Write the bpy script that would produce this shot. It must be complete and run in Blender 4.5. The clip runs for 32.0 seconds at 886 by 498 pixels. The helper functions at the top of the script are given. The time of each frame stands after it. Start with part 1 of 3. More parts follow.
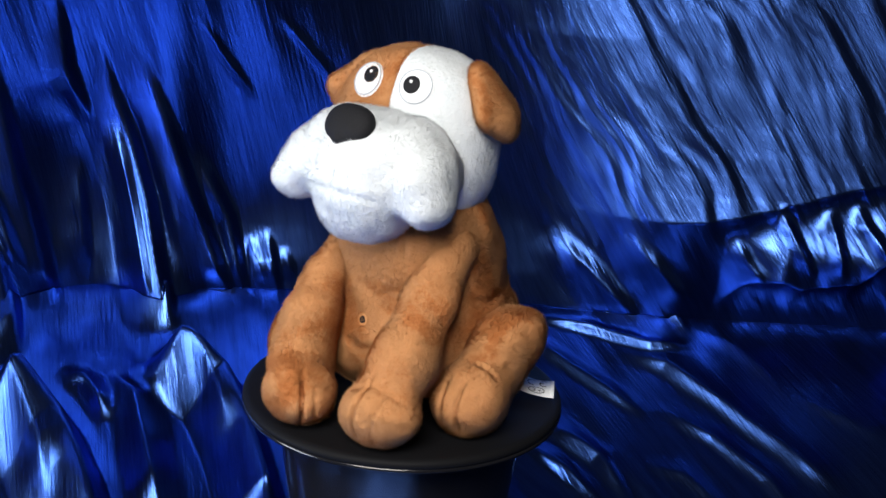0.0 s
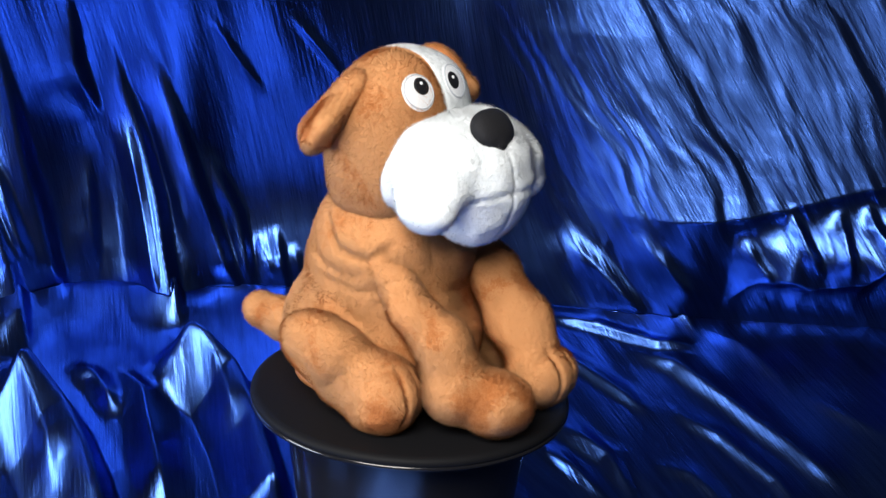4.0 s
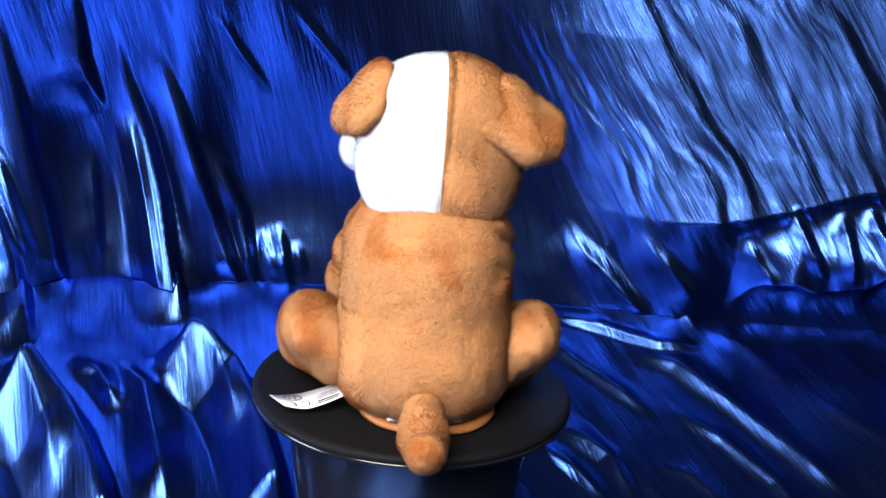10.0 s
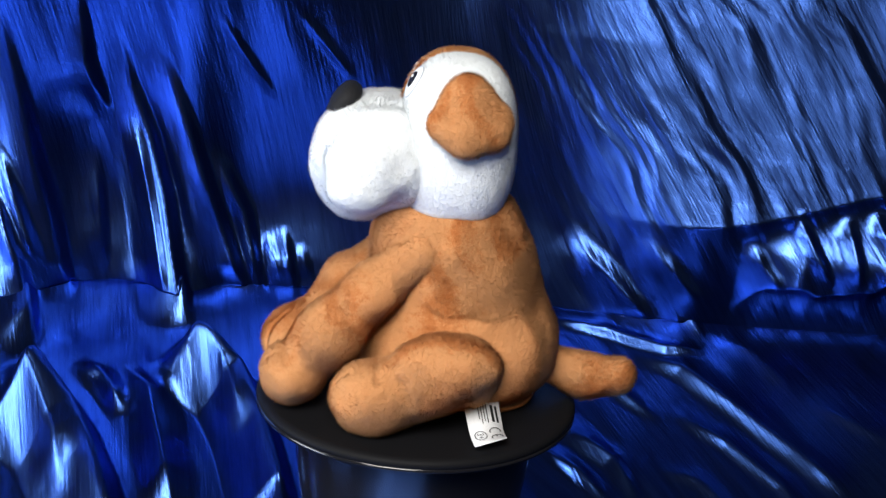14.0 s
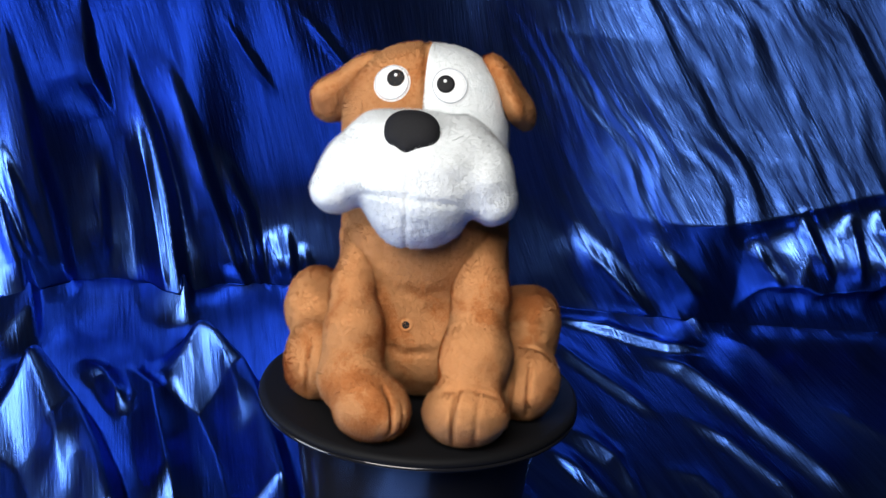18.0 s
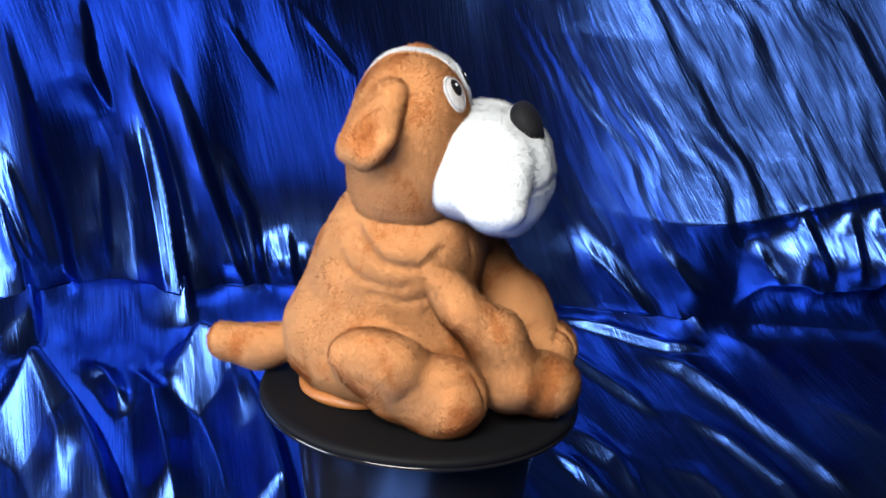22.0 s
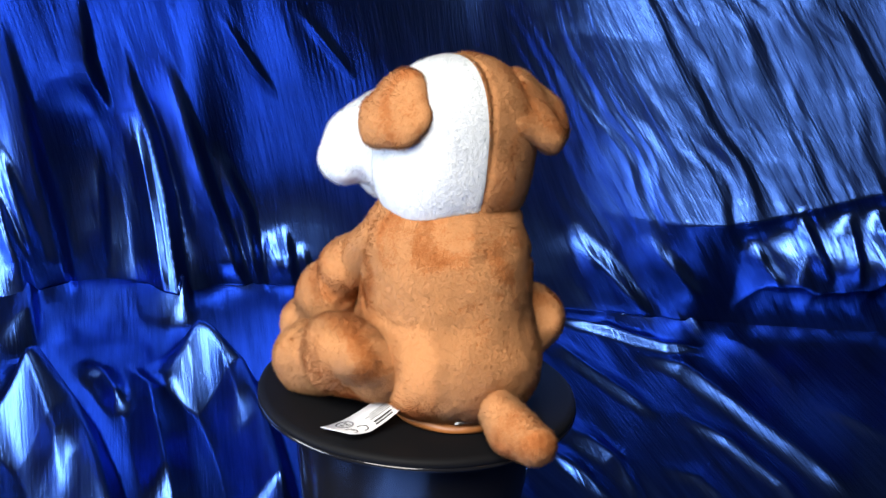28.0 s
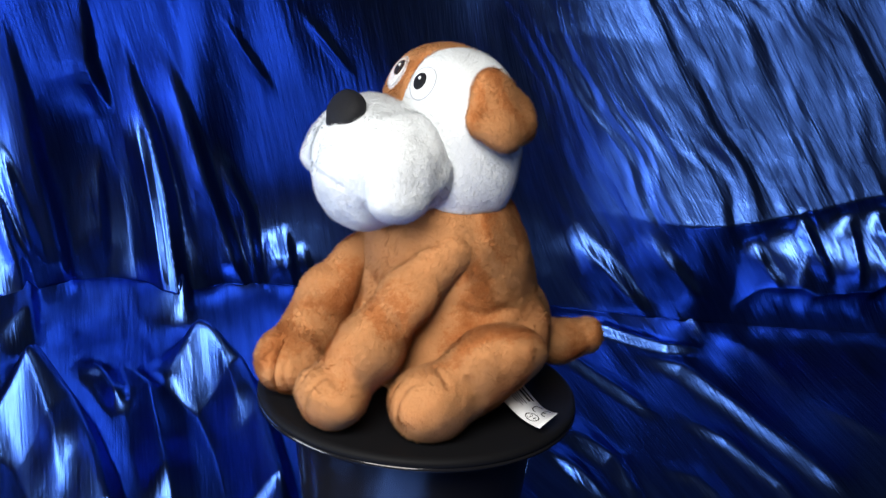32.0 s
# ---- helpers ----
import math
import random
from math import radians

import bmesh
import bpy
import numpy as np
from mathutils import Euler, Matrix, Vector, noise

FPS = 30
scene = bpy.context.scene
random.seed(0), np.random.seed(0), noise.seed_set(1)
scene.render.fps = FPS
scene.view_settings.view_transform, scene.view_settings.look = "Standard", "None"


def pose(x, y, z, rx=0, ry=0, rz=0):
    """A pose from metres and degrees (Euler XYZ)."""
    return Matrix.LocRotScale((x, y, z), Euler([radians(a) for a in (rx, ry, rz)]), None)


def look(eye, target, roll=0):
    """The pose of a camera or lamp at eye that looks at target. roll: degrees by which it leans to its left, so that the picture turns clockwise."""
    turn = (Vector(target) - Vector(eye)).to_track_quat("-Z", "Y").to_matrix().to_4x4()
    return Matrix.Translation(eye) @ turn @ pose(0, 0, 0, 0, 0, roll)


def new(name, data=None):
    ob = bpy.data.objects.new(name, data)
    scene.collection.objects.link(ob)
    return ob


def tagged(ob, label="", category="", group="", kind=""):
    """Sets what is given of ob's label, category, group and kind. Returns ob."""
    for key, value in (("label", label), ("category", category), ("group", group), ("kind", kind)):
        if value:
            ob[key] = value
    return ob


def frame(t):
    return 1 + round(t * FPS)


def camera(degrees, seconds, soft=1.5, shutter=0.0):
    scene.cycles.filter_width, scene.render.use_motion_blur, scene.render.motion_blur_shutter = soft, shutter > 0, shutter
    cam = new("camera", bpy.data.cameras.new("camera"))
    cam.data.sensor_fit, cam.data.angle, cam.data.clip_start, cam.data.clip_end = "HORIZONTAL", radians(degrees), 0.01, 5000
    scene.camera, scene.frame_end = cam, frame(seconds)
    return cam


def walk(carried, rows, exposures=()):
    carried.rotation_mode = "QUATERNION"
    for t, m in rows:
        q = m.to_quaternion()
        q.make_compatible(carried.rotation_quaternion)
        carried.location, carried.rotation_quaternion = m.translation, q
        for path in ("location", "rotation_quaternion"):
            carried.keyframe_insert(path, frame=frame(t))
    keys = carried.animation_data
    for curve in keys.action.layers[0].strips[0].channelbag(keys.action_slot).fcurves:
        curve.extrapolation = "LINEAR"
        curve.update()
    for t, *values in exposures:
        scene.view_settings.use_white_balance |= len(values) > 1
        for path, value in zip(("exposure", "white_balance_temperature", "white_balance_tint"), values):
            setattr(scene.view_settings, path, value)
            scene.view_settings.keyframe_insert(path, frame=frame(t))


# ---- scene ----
# A plush dog turning on a black display stand in front of draped blue satin.
# Origin: the stand's axis at the platter's top. The platter turns once in 16.67 s.

# ---- camera ----
CAMERA_TURNS = [
    (0, 70.171, -3.162, -0.123), (0.5, 70.195, -3.179, 0.004), (1, 70.194, -3.217, 0.102), (1.5, 70.182, -3.273, 0.164),
    (2, 70.166, -3.378, 0.215), (2.5, 70.150, -3.510, 0.265), (3, 70.133, -3.554, 0.290), (3.5, 70.109, -3.472, 0.285),
    (5.5, 69.972, -3.269, 0.276), (6, 69.951, -3.258, 0.268), (6.5, 69.946, -3.275, 0.282), (7, 69.960, -3.338, 0.322),
    (7.5, 69.973, -3.414, 0.360), (8, 69.972, -3.486, 0.391), (8.5, 69.964, -3.567, 0.424), (9, 69.969, -3.664, 0.464),
    (9.5, 69.991, -3.780, 0.518), (10, 70.012, -3.877, 0.579), (10.5, 70.028, -3.927, 0.626), (11, 70.043, -3.936, 0.647),
    (11.5, 70.066, -3.922, 0.665), (12, 70.089, -3.906, 0.686), (12.5, 70.096, -3.902, 0.695), (13, 70.104, -3.915, 0.710),
    (13.5, 70.120, -3.919, 0.740), (14, 70.130, -3.898, 0.768), (14.5, 70.130, -3.876, 0.792), (16.5, 70.074, -3.884, 0.860),
    (17, 70.075, -3.847, 0.839), (17.5, 70.075, -3.820, 0.818), (18, 70.077, -3.760, 0.794), (18.5, 70.081, -3.692, 0.784),
    (19, 70.085, -3.644, 0.787), (19.5, 70.083, -3.614, 0.783), (20, 70.081, -3.575, 0.770), (20.5, 70.080, -3.543, 0.760),
    (21, 70.076, -3.553, 0.763), (21.5, 70.073, -3.569, 0.758), (22, 70.074, -3.579, 0.736), (22.5, 70.069, -3.591, 0.707),
    (23, 70.062, -3.579, 0.678), (23.5, 70.063, -3.585, 0.676), (24, 70.074, -3.644, 0.703), (24.5, 70.083, -3.712, 0.727),
    (25, 70.083, -3.755, 0.736), (25.5, 70.074, -3.762, 0.725), (27.5, 70.095, -3.739, 0.720), (28, 70.086, -3.709, 0.721),
    (28.5, 70.089, -3.670, 0.722), (29, 70.096, -3.635, 0.721), (29.5, 70.093, -3.616, 0.709), (30, 70.083, -3.607, 0.694),
    (30.5, 70.073, -3.628, 0.703), (31, 70.061, -3.706, 0.726), (31.5, 70.061, -3.809, 0.754), (32, 70.083, -3.885, 0.789)]
cam = camera(31.0, 32.0, soft=1.5)
EXPOSURES = [(0, -0.05), (1.6, 0.0), (3.5, 0.3), (6.3, 0.75), (8, 0.8), (10, 0.7), (11.5, 0.45), (13.6, 0.25), (16.5, 0.0), (19, 0.0), (21, 0.2), (23, 0.75), (25, 0.8), (27, 0.6), (28.5, 0.4), (30, 0.25), (32, 0.1)]
walk(cam, [(t, pose(0.0, -1.0, 0.4625, rx, ry, rz)) for t, rx, ry, rz in CAMERA_TURNS], EXPOSURES)

# ---- light ----
world = bpy.data.worlds.new("room_light")
world.use_nodes = True
scene.world = world
world.node_tree.nodes["Background"].inputs[0].default_value = (0.75, 0.85, 1.0, 1)
world.node_tree.nodes["Background"].inputs[1].default_value = 0.09


def area_lamp(name, eye, target, width, height, watts, colour):
    data = bpy.data.lights.new(name, "AREA")
    data.shape, data.size, data.size_y, data.energy, data.color = "RECTANGLE", width, height, watts, colour
    ob = new(name, data)
    ob.matrix_world = look(eye, target)
    return ob


area_lamp("softbox_light", (-0.40, -1.45, 1.32), (0.0, 0.1, 0.05), 1.1, 0.8, 52, (1.0, 0.97, 0.93))
area_lamp("window_light", (-1.85, -0.60, 0.08), (0.0, 0.3, 0.05), 0.9, 0.7, 26, (0.86, 0.93, 1.0))


# ---- materials ----
def shader(name):
    mat = bpy.data.materials.new(name)
    mat.use_nodes = True
    return mat, mat.node_tree.nodes, mat.node_tree.links, mat.node_tree.nodes["Principled BSDF"]


def add(nodes, kind, **values):
    node = nodes.new(kind)
    for key, value in values.items():
        node.inputs[key.replace("_", " ")].default_value = value
    return node


def ramp(nodes, links, source, stops):
    node = nodes.new("ShaderNodeValToRGB")
    while len(node.color_ramp.elements) < len(stops):
        node.color_ramp.elements.new(0.5)
    for element, (at, colour) in zip(node.color_ramp.elements, stops):
        element.position, element.color = at, (*colour, 1)
    links.new(source, node.inputs[0])
    return node


def coords(nodes, links, scale=(1, 1, 1), turn=(0, 0, 0)):
    tex = nodes.new("ShaderNodeTexCoord")
    mapping = nodes.new("ShaderNodeMapping")
    mapping.inputs["Scale"].default_value = scale
    mapping.inputs["Rotation"].default_value = turn
    links.new(tex.outputs["Object"], mapping.inputs["Vector"])
    return mapping.outputs["Vector"]


def fur_material(name, dark, mid, light, sheen, bump, nap_size, nap_depth):
    """Short pile: noise paints the dark look into it and the pale look of flat nap; sheen pales its edges."""
    mat, nodes, links, bsdf = shader(name)
    vec = coords(nodes, links)
    # the brushed nap's paler and darker shading is put into the colour
    patches = add(nodes, "ShaderNodeTexNoise", Scale=nap_size, Detail=2.0, Roughness=0.5, Distortion=0.8)
    tufts = add(nodes, "ShaderNodeTexNoise", Scale=260.0, Detail=3.0, Roughness=0.65)
    pile = add(nodes, "ShaderNodeTexNoise", Scale=900.0, Detail=2.0, Roughness=0.7)
    for node in (patches, tufts, pile):
        links.new(vec, node.inputs["Vector"])
    island = nodes.new("ShaderNodeNewGeometry")
    edge = add(nodes, "ShaderNodeMapRange")
    edge.interpolation_type = "SMOOTHSTEP"
    edge.inputs["From Min"].default_value, edge.inputs["From Max"].default_value = 0.30, 0.56
    frayed = nodes.new("ShaderNodeMath")
    frayed.operation = "MULTIPLY_ADD"
    frayed.inputs[1].default_value = 0.06
    links.new(tufts.outputs["Fac"], frayed.inputs[0])
    shifted = nodes.new("ShaderNodeMath")
    shifted.operation = "SUBTRACT"
    shifted.inputs[1].default_value = 0.03
    links.new(patches.outputs["Fac"], frayed.inputs[2])
    links.new(frayed.outputs[0], shifted.inputs[0])
    links.new(shifted.outputs[0], edge.inputs["Value"])
    nap = nodes.new("ShaderNodeMath")
    nap.operation = "MULTIPLY_ADD"
    nap.inputs[1].default_value, nap.inputs[2].default_value = nap_depth, 0.70 - nap_depth
    links.new(edge.outputs[0], nap.inputs[0])
    sums = []
    for source, weight in ((tufts.outputs["Fac"], 0.24), (pile.outputs["Fac"], 0.36), (island.outputs["Random Per Island"], 0.16)):
        node = nodes.new("ShaderNodeMath")
        node.operation = "MULTIPLY_ADD"
        node.inputs[1].default_value = weight
        links.new(source, node.inputs[0])
        links.new(sums[-1].outputs[0] if sums else nap.outputs[0], node.inputs[2])
        sums.append(node)
    colours = ramp(nodes, links, sums[-1].outputs[0], [(0.72, dark), (0.92, mid), (1.12, light)])
    colours.color_ramp.interpolation = "EASE"
    links.new(colours.outputs[0], bsdf.inputs["Base Color"])
    bsdf.inputs["Roughness"].default_value = 0.8
    bsdf.inputs["Specular IOR Level"].default_value = 0.12
    bsdf.inputs["Sheen Weight"].default_value = sheen
    bsdf.inputs["Sheen Roughness"].default_value = 0.4
    bsdf.inputs["Sheen Tint"].default_value = (*[min(1, c * 1.6 + 0.1) for c in light], 1)
    fine = add(nodes, "ShaderNodeBump", Strength=bump, Distance=0.0009)
    links.new(pile.outputs["Fac"], fine.inputs["Height"])
    relief = add(nodes, "ShaderNodeBump", Strength=bump, Distance=0.0022)
    links.new(tufts.outputs["Fac"], relief.inputs["Height"])
    links.new(fine.outputs[0], relief.inputs["Normal"])
    links.new(relief.outputs[0], bsdf.inputs["Normal"])
    return mat


def plain(name, colour, roughness, metallic=0.0, bump=0.0, scale=600.0, specular=0.5):
    mat, nodes, links, bsdf = shader(name)
    vec = coords(nodes, links)
    grain = add(nodes, "ShaderNodeTexNoise", Scale=scale, Detail=3.0)
    links.new(vec, grain.inputs["Vector"])
    lo, hi = [c * 0.88 for c in colour], [min(1.0, c * 1.1) for c in colour]
    links.new(ramp(nodes, links, grain.outputs["Fac"], [(0.3, lo), (0.7, hi)]).outputs[0], bsdf.inputs["Base Color"])
    bsdf.inputs["Roughness"].default_value = roughness
    bsdf.inputs["Metallic"].default_value = metallic
    bsdf.inputs["Specular IOR Level"].default_value = specular
    if bump:
        relief = add(nodes, "ShaderNodeBump", Strength=bump, Distance=0.0005)
        links.new(grain.outputs["Fac"], relief.inputs["Height"])
        links.new(relief.outputs[0], bsdf.inputs["Normal"])
    return mat


def satin_material():
    mat, nodes, links, bsdf = shader("blue_satin")
    uv = nodes.new("ShaderNodeUVMap")
    threads = nodes.new("ShaderNodeMapping")
    threads.inputs["Scale"].default_value = (430, 22, 1)
    streaks = nodes.new("ShaderNodeMapping")
    streaks.inputs["Scale"].default_value = (120, 14, 1)
    for node in (threads, streaks):
        links.new(uv.outputs[0], node.inputs["Vector"])
    crinkles = nodes.new("ShaderNodeMapping")
    crinkles.inputs["Scale"].default_value = (420, 230, 1)
    links.new(uv.outputs[0], crinkles.inputs["Vector"])
    fine = add(nodes, "ShaderNodeTexNoise", Scale=1.0, Detail=2.0)
    crinkle = add(nodes, "ShaderNodeTexNoise", Scale=1.0, Detail=3.0, Roughness=0.6, Distortion=1.0)
    links.new(crinkles.outputs[0], crinkle.inputs["Vector"])
    broad = add(nodes, "ShaderNodeTexNoise", Scale=1.0, Detail=4.0, Roughness=0.6)
    links.new(threads.outputs[0], fine.inputs["Vector"])
    links.new(streaks.outputs[0], broad.inputs["Vector"])
    weave = ramp(nodes, links, broad.outputs["Fac"], [(0.3, (0.019, 0.060, 0.26)), (0.7, (0.042, 0.124, 0.48))])
    bsdf.inputs["Base Color"].default_value = (0.004, 0.012, 0.050, 1)
    bsdf.inputs["Roughness"].default_value = 0.40
    # the floats of the weave: a tight blue gloss over the duller ground
    gloss = nodes.new("ShaderNodeBsdfAnisotropic")
    gloss.distribution = "BECKMANN"
    gloss.inputs["Roughness"].default_value = 0.35
    both = nodes.new("ShaderNodeMixShader")
    both.inputs[0].default_value = 0.86
    links.new(bsdf.outputs[0], both.inputs[1])
    links.new(gloss.outputs[0], both.inputs[2])
    shine = nodes.new("ShaderNodeBsdfAnisotropic")
    shine.distribution = "BECKMANN"
    shine.inputs["Roughness"].default_value = 0.26
    shine.inputs["Color"].default_value = (0.016, 0.027, 0.050, 1)
    final = nodes.new("ShaderNodeAddShader")
    links.new(both.outputs[0], final.inputs[0])
    links.new(shine.outputs[0], final.inputs[1])
    links.new(final.outputs[0], nodes["Material Output"].inputs["Surface"])
    soft = add(nodes, "ShaderNodeBump", Strength=0.40, Distance=0.0012)
    links.new(broad.outputs["Fac"], soft.inputs["Height"])
    rough = add(nodes, "ShaderNodeBump", Strength=0.30, Distance=0.0005)
    links.new(crinkle.outputs["Fac"], rough.inputs["Height"])
    links.new(soft.outputs[0], rough.inputs["Normal"])
    crisp = add(nodes, "ShaderNodeBump", Strength=0.42, Distance=0.0008)
    links.new(fine.outputs["Fac"], crisp.inputs["Height"])
    links.new(rough.outputs[0], crisp.inputs["Normal"])
    links.new(weave.outputs[0], gloss.inputs["Color"])
    for node in (bsdf, gloss, shine):
        links.new(crisp.outputs[0], node.inputs["Normal"])
    return mat


BROWN = fur_material("brown_plush", (0.38, 0.116, 0.029), (0.50, 0.194, 0.066), (0.58, 0.275, 0.113), 0.22, 0.5, 19.0, 0.27)
WHITE = fur_material("white_plush", (0.69, 0.735, 0.755), (0.745, 0.79, 0.81), (0.79, 0.825, 0.84), 0.3, 0.40, 34.0, 0.2)
FELT = plain("black_felt", (0.012, 0.012, 0.014), 0.75, bump=0.4, scale=900, specular=0.2)
EYE_WHITE = plain("white_embroidery", (0.80, 0.82, 0.84), 0.6, bump=0.3, scale=1400)
EYE_RING = plain("grey_stitching", (0.42, 0.45, 0.50), 0.7, bump=0.3, scale=1400)
PUPIL_AND_HOLE = plain("black_embroidery_and_hole", (0.008, 0.008, 0.010), 0.6, bump=0.2, scale=1500, specular=0.2)
GLINT = plain("white_thread", (0.85, 0.85, 0.85), 0.5)
LINING = plain("brown_nylon", (0.36, 0.13, 0.035), 0.45, bump=0.3, scale=300)
TAPE = plain("white_tape", (0.75, 0.75, 0.75), 0.6)
PAPER = plain("white_label_fabric", (0.80, 0.81, 0.82), 0.55, bump=0.15, scale=1200)
INK = plain("black_ink", (0.02, 0.02, 0.02), 0.7)
PLASTIC = plain("matt_black_plastic", (0.006, 0.006, 0.007), 0.6, bump=0.15, scale=1500, specular=0.1)
GLOSS = plain("glossy_black_plastic", (0.008, 0.008, 0.010), 0.16, specular=0.5)
# near-black, so that the unseen room throws little light back
ROOM_DARK = plain("unseen_room_dark", (0.05, 0.05, 0.055), 0.9, scale=20)
SATIN = satin_material()


# ---- shape tools ----
def linked(name, mesh, material, parent=None, label="", smooth=True):
    mesh.materials.append(material)
    if smooth:
        mesh.shade_smooth()
    ob = new(name, mesh)
    if parent is not None:
        ob.parent = parent
    return tagged(ob, label)


def part(name, bm, material, parent, label="", smooth=True):
    mesh = bpy.data.meshes.new(name)
    bm.to_mesh(mesh)
    bm.free()
    return linked(name, mesh, material, parent, label, smooth)


def ell(p, centre, radii, power=2.0):
    q = np.abs((p - np.array(centre)) / np.array(radii))
    k = (q ** power).sum(1) ** (1 / power)
    return (k - 1) * min(radii)


def turned(p, centre, rx=0, ry=0, rz=0):
    m = np.array(Euler([radians(a) for a in (rx, ry, rz)]).to_matrix())
    return (p - np.array(centre)) @ m + np.array(centre)


def limb(p, points, radii, k=0.008):
    d = None
    for a, b, ra, rb in zip(points, points[1:], radii, radii[1:]):
        a, b = np.array(a), np.array(b)
        h = np.clip(((p - a) @ (b - a)) / ((b - a) @ (b - a)), 0, 1)
        s = np.linalg.norm(p - a - h[:, None] * (b - a), axis=1) - (ra + (rb - ra) * h)
        d = s if d is None else blend(d, s, k)
    return d


def blend(a, b, k):
    h = np.clip(0.5 + 0.5 * (b - a) / k, 0, 1)
    return b + (a - b) * h - k * h * (1 - h)


def carve(a, b, k):
    return -blend(-a, -b, k)


_table = np.random.RandomState(7).rand(32, 32, 32)


def lumps(p, size, seed=0):
    q = p / size + seed * 5.3
    i = np.floor(q).astype(int)
    f = q - i
    f = f * f * (3 - 2 * f)
    out = 0
    for dx in (0, 1):
        for dy in (0, 1):
            for dz in (0, 1):
                w = np.where(dx, f[:, 0], 1 - f[:, 0]) * np.where(dy, f[:, 1], 1 - f[:, 1]) * np.where(dz, f[:, 2], 1 - f[:, 2])
                out = out + w * _table[(i[:, 0] + dx) % 32, (i[:, 1] + dy) % 32, (i[:, 2] + dz) % 32]
    return out * 2 - 1


def solid(shape, lo, hi, step):
    """A mesh of the surface where shape(points) is zero."""
    axes = [np.arange(a, b + step, step) for a, b in zip(lo, hi)]
    n = [len(a) for a in axes]
    p = np.stack(np.meshgrid(*axes, indexing="ij"), -1).reshape(-1, 3)
    v = shape(p).reshape(n)
    inside = v < 0
    c = [m - 1 for m in n]
    total, count = np.zeros((*c, 3)), np.zeros(c)
    corner = lambda a, o: a[o[0]:o[0] + c[0], o[1]:o[1] + c[1], o[2]:o[2] + c[2]]
    for axis in range(3):
        for u in (0, 1):
            for w in (0, 1):
                o = [0, 0, 0]
                o[(axis + 1) % 3], o[(axis + 2) % 3] = u, w
                e = list(o)
                e[axis] = 1
                a, b = corner(v, o), corner(v, e)
                cross = (a < 0) != (b < 0)
                t = np.where(cross, a / np.where(cross, a - b, 1), 0)
                at = np.zeros((*c, 3)) + o
                at[..., axis] = t
                total += np.where(cross[..., None], at, 0)
                count += cross
    cells = np.argwhere(count > 0)
    number = -np.ones(c, int)
    number[tuple(cells.T)] = np.arange(len(cells))
    verts = np.array(lo) + (cells + total[tuple(cells.T)] / count[tuple(cells.T)][:, None]) * step
    for _ in range(2):
        d = shape(verts)
        g = np.stack([(shape(verts + e) - d) / 1e-5 for e in np.eye(3) * 1e-5], 1)
        move = d[:, None] * g / np.maximum((g * g).sum(1, keepdims=True), 0.2)
        verts = verts - np.clip(move, -step, step)
    faces = []
    for axis in range(3):
        s0, s1 = [slice(None)] * 3, [slice(None)] * 3
        s0[axis], s1[axis] = slice(0, -1), slice(1, None)
        a, b = inside[tuple(s0)], inside[tuple(s1)]
        at = np.argwhere(a != b)
        u, w = (axis + 1) % 3, (axis + 2) % 3
        at = at[(at[:, u] > 0) & (at[:, w] > 0) & (at[:, u] < c[u]) & (at[:, w] < c[w])]
        eu, ew = np.eye(3, dtype=int)[u], np.eye(3, dtype=int)[w]
        quad = np.stack([number[tuple((at - d).T)] for d in (eu + ew, ew, 0 * eu, eu)], 1)
        flip = ~a[tuple(at.T)]
        quad[flip] = quad[flip][:, ::-1]
        faces.append(quad)
    mesh = bpy.data.meshes.new("shape")
    mesh.from_pydata(verts.tolist(), [], np.concatenate(faces).tolist())
    mesh.update()
    return mesh


def cut(mesh, point, normal):
    """The half of a mesh on the side to which the normal points."""
    bm = bmesh.new()
    bm.from_mesh(mesh)
    bmesh.ops.bisect_plane(bm, geom=bm.verts[:] + bm.edges[:] + bm.faces[:], plane_co=point, plane_no=normal, clear_inner=True)
    out = bpy.data.meshes.new("half")
    bm.to_mesh(out)
    bm.free()
    return out


def lathe(profile, steps=128):
    bm = bmesh.new()
    rings = []
    for r, z in profile:
        rings.append([bm.verts.new((r * math.cos(2 * math.pi * i / steps), r * math.sin(2 * math.pi * i / steps), z)) for i in range(steps)] if r > 1e-6 else [bm.verts.new((0, 0, z))])
    for a, b in zip(rings, rings[1:]):
        for i in range(steps):
            j = (i + 1) % steps
            if len(a) == 1:
                bm.faces.new((a[0], b[i], b[j]))
            elif len(b) == 1:
                bm.faces.new((a[i], b[0], a[j]))
            else:
                bm.faces.new((a[i], b[i], b[j], a[j]))
    bmesh.ops.recalc_face_normals(bm, faces=bm.faces)
    return bm


# ---- the draped cloth: one sheet, a table top that turns up into a hanging backdrop ----
# its profile, as (way along the sheet, y, z): table, slope, and a hanging part that leans back
PROFILE = [(-1.2, -0.85, -0.205), (-0.32, 0.03, -0.205), (0.0, 0.352, -0.075)]
for k in range(1, 71):
    lean = radians(1 + 9 * max(0.0, 1 - k * 0.02 / 0.32) ** 1.5)
    PROFILE.append((k * 0.02, PROFILE[-1][1] + 0.02 * math.sin(lean), PROFILE[-1][2] + 0.02 * math.cos(lean)))
SLANT = -57
# where the hanging part meets the table, as x and the shift of that line in y
FOOT = [(-1.2, -0.075), (-0.41, -0.07), (-0.355, -0.06), (-0.310, -0.012), (-0.277, 0.000), (-0.212, -0.022), (-0.180, 0.000), (-0.122, 0.010), (-0.029, 0.010), (0.108, 0.000), (0.169, -0.006), (0.252, -0.012), (0.300, -0.012), (0.347, -0.012), (0.435, -0.012), (1.2, -0.012)]


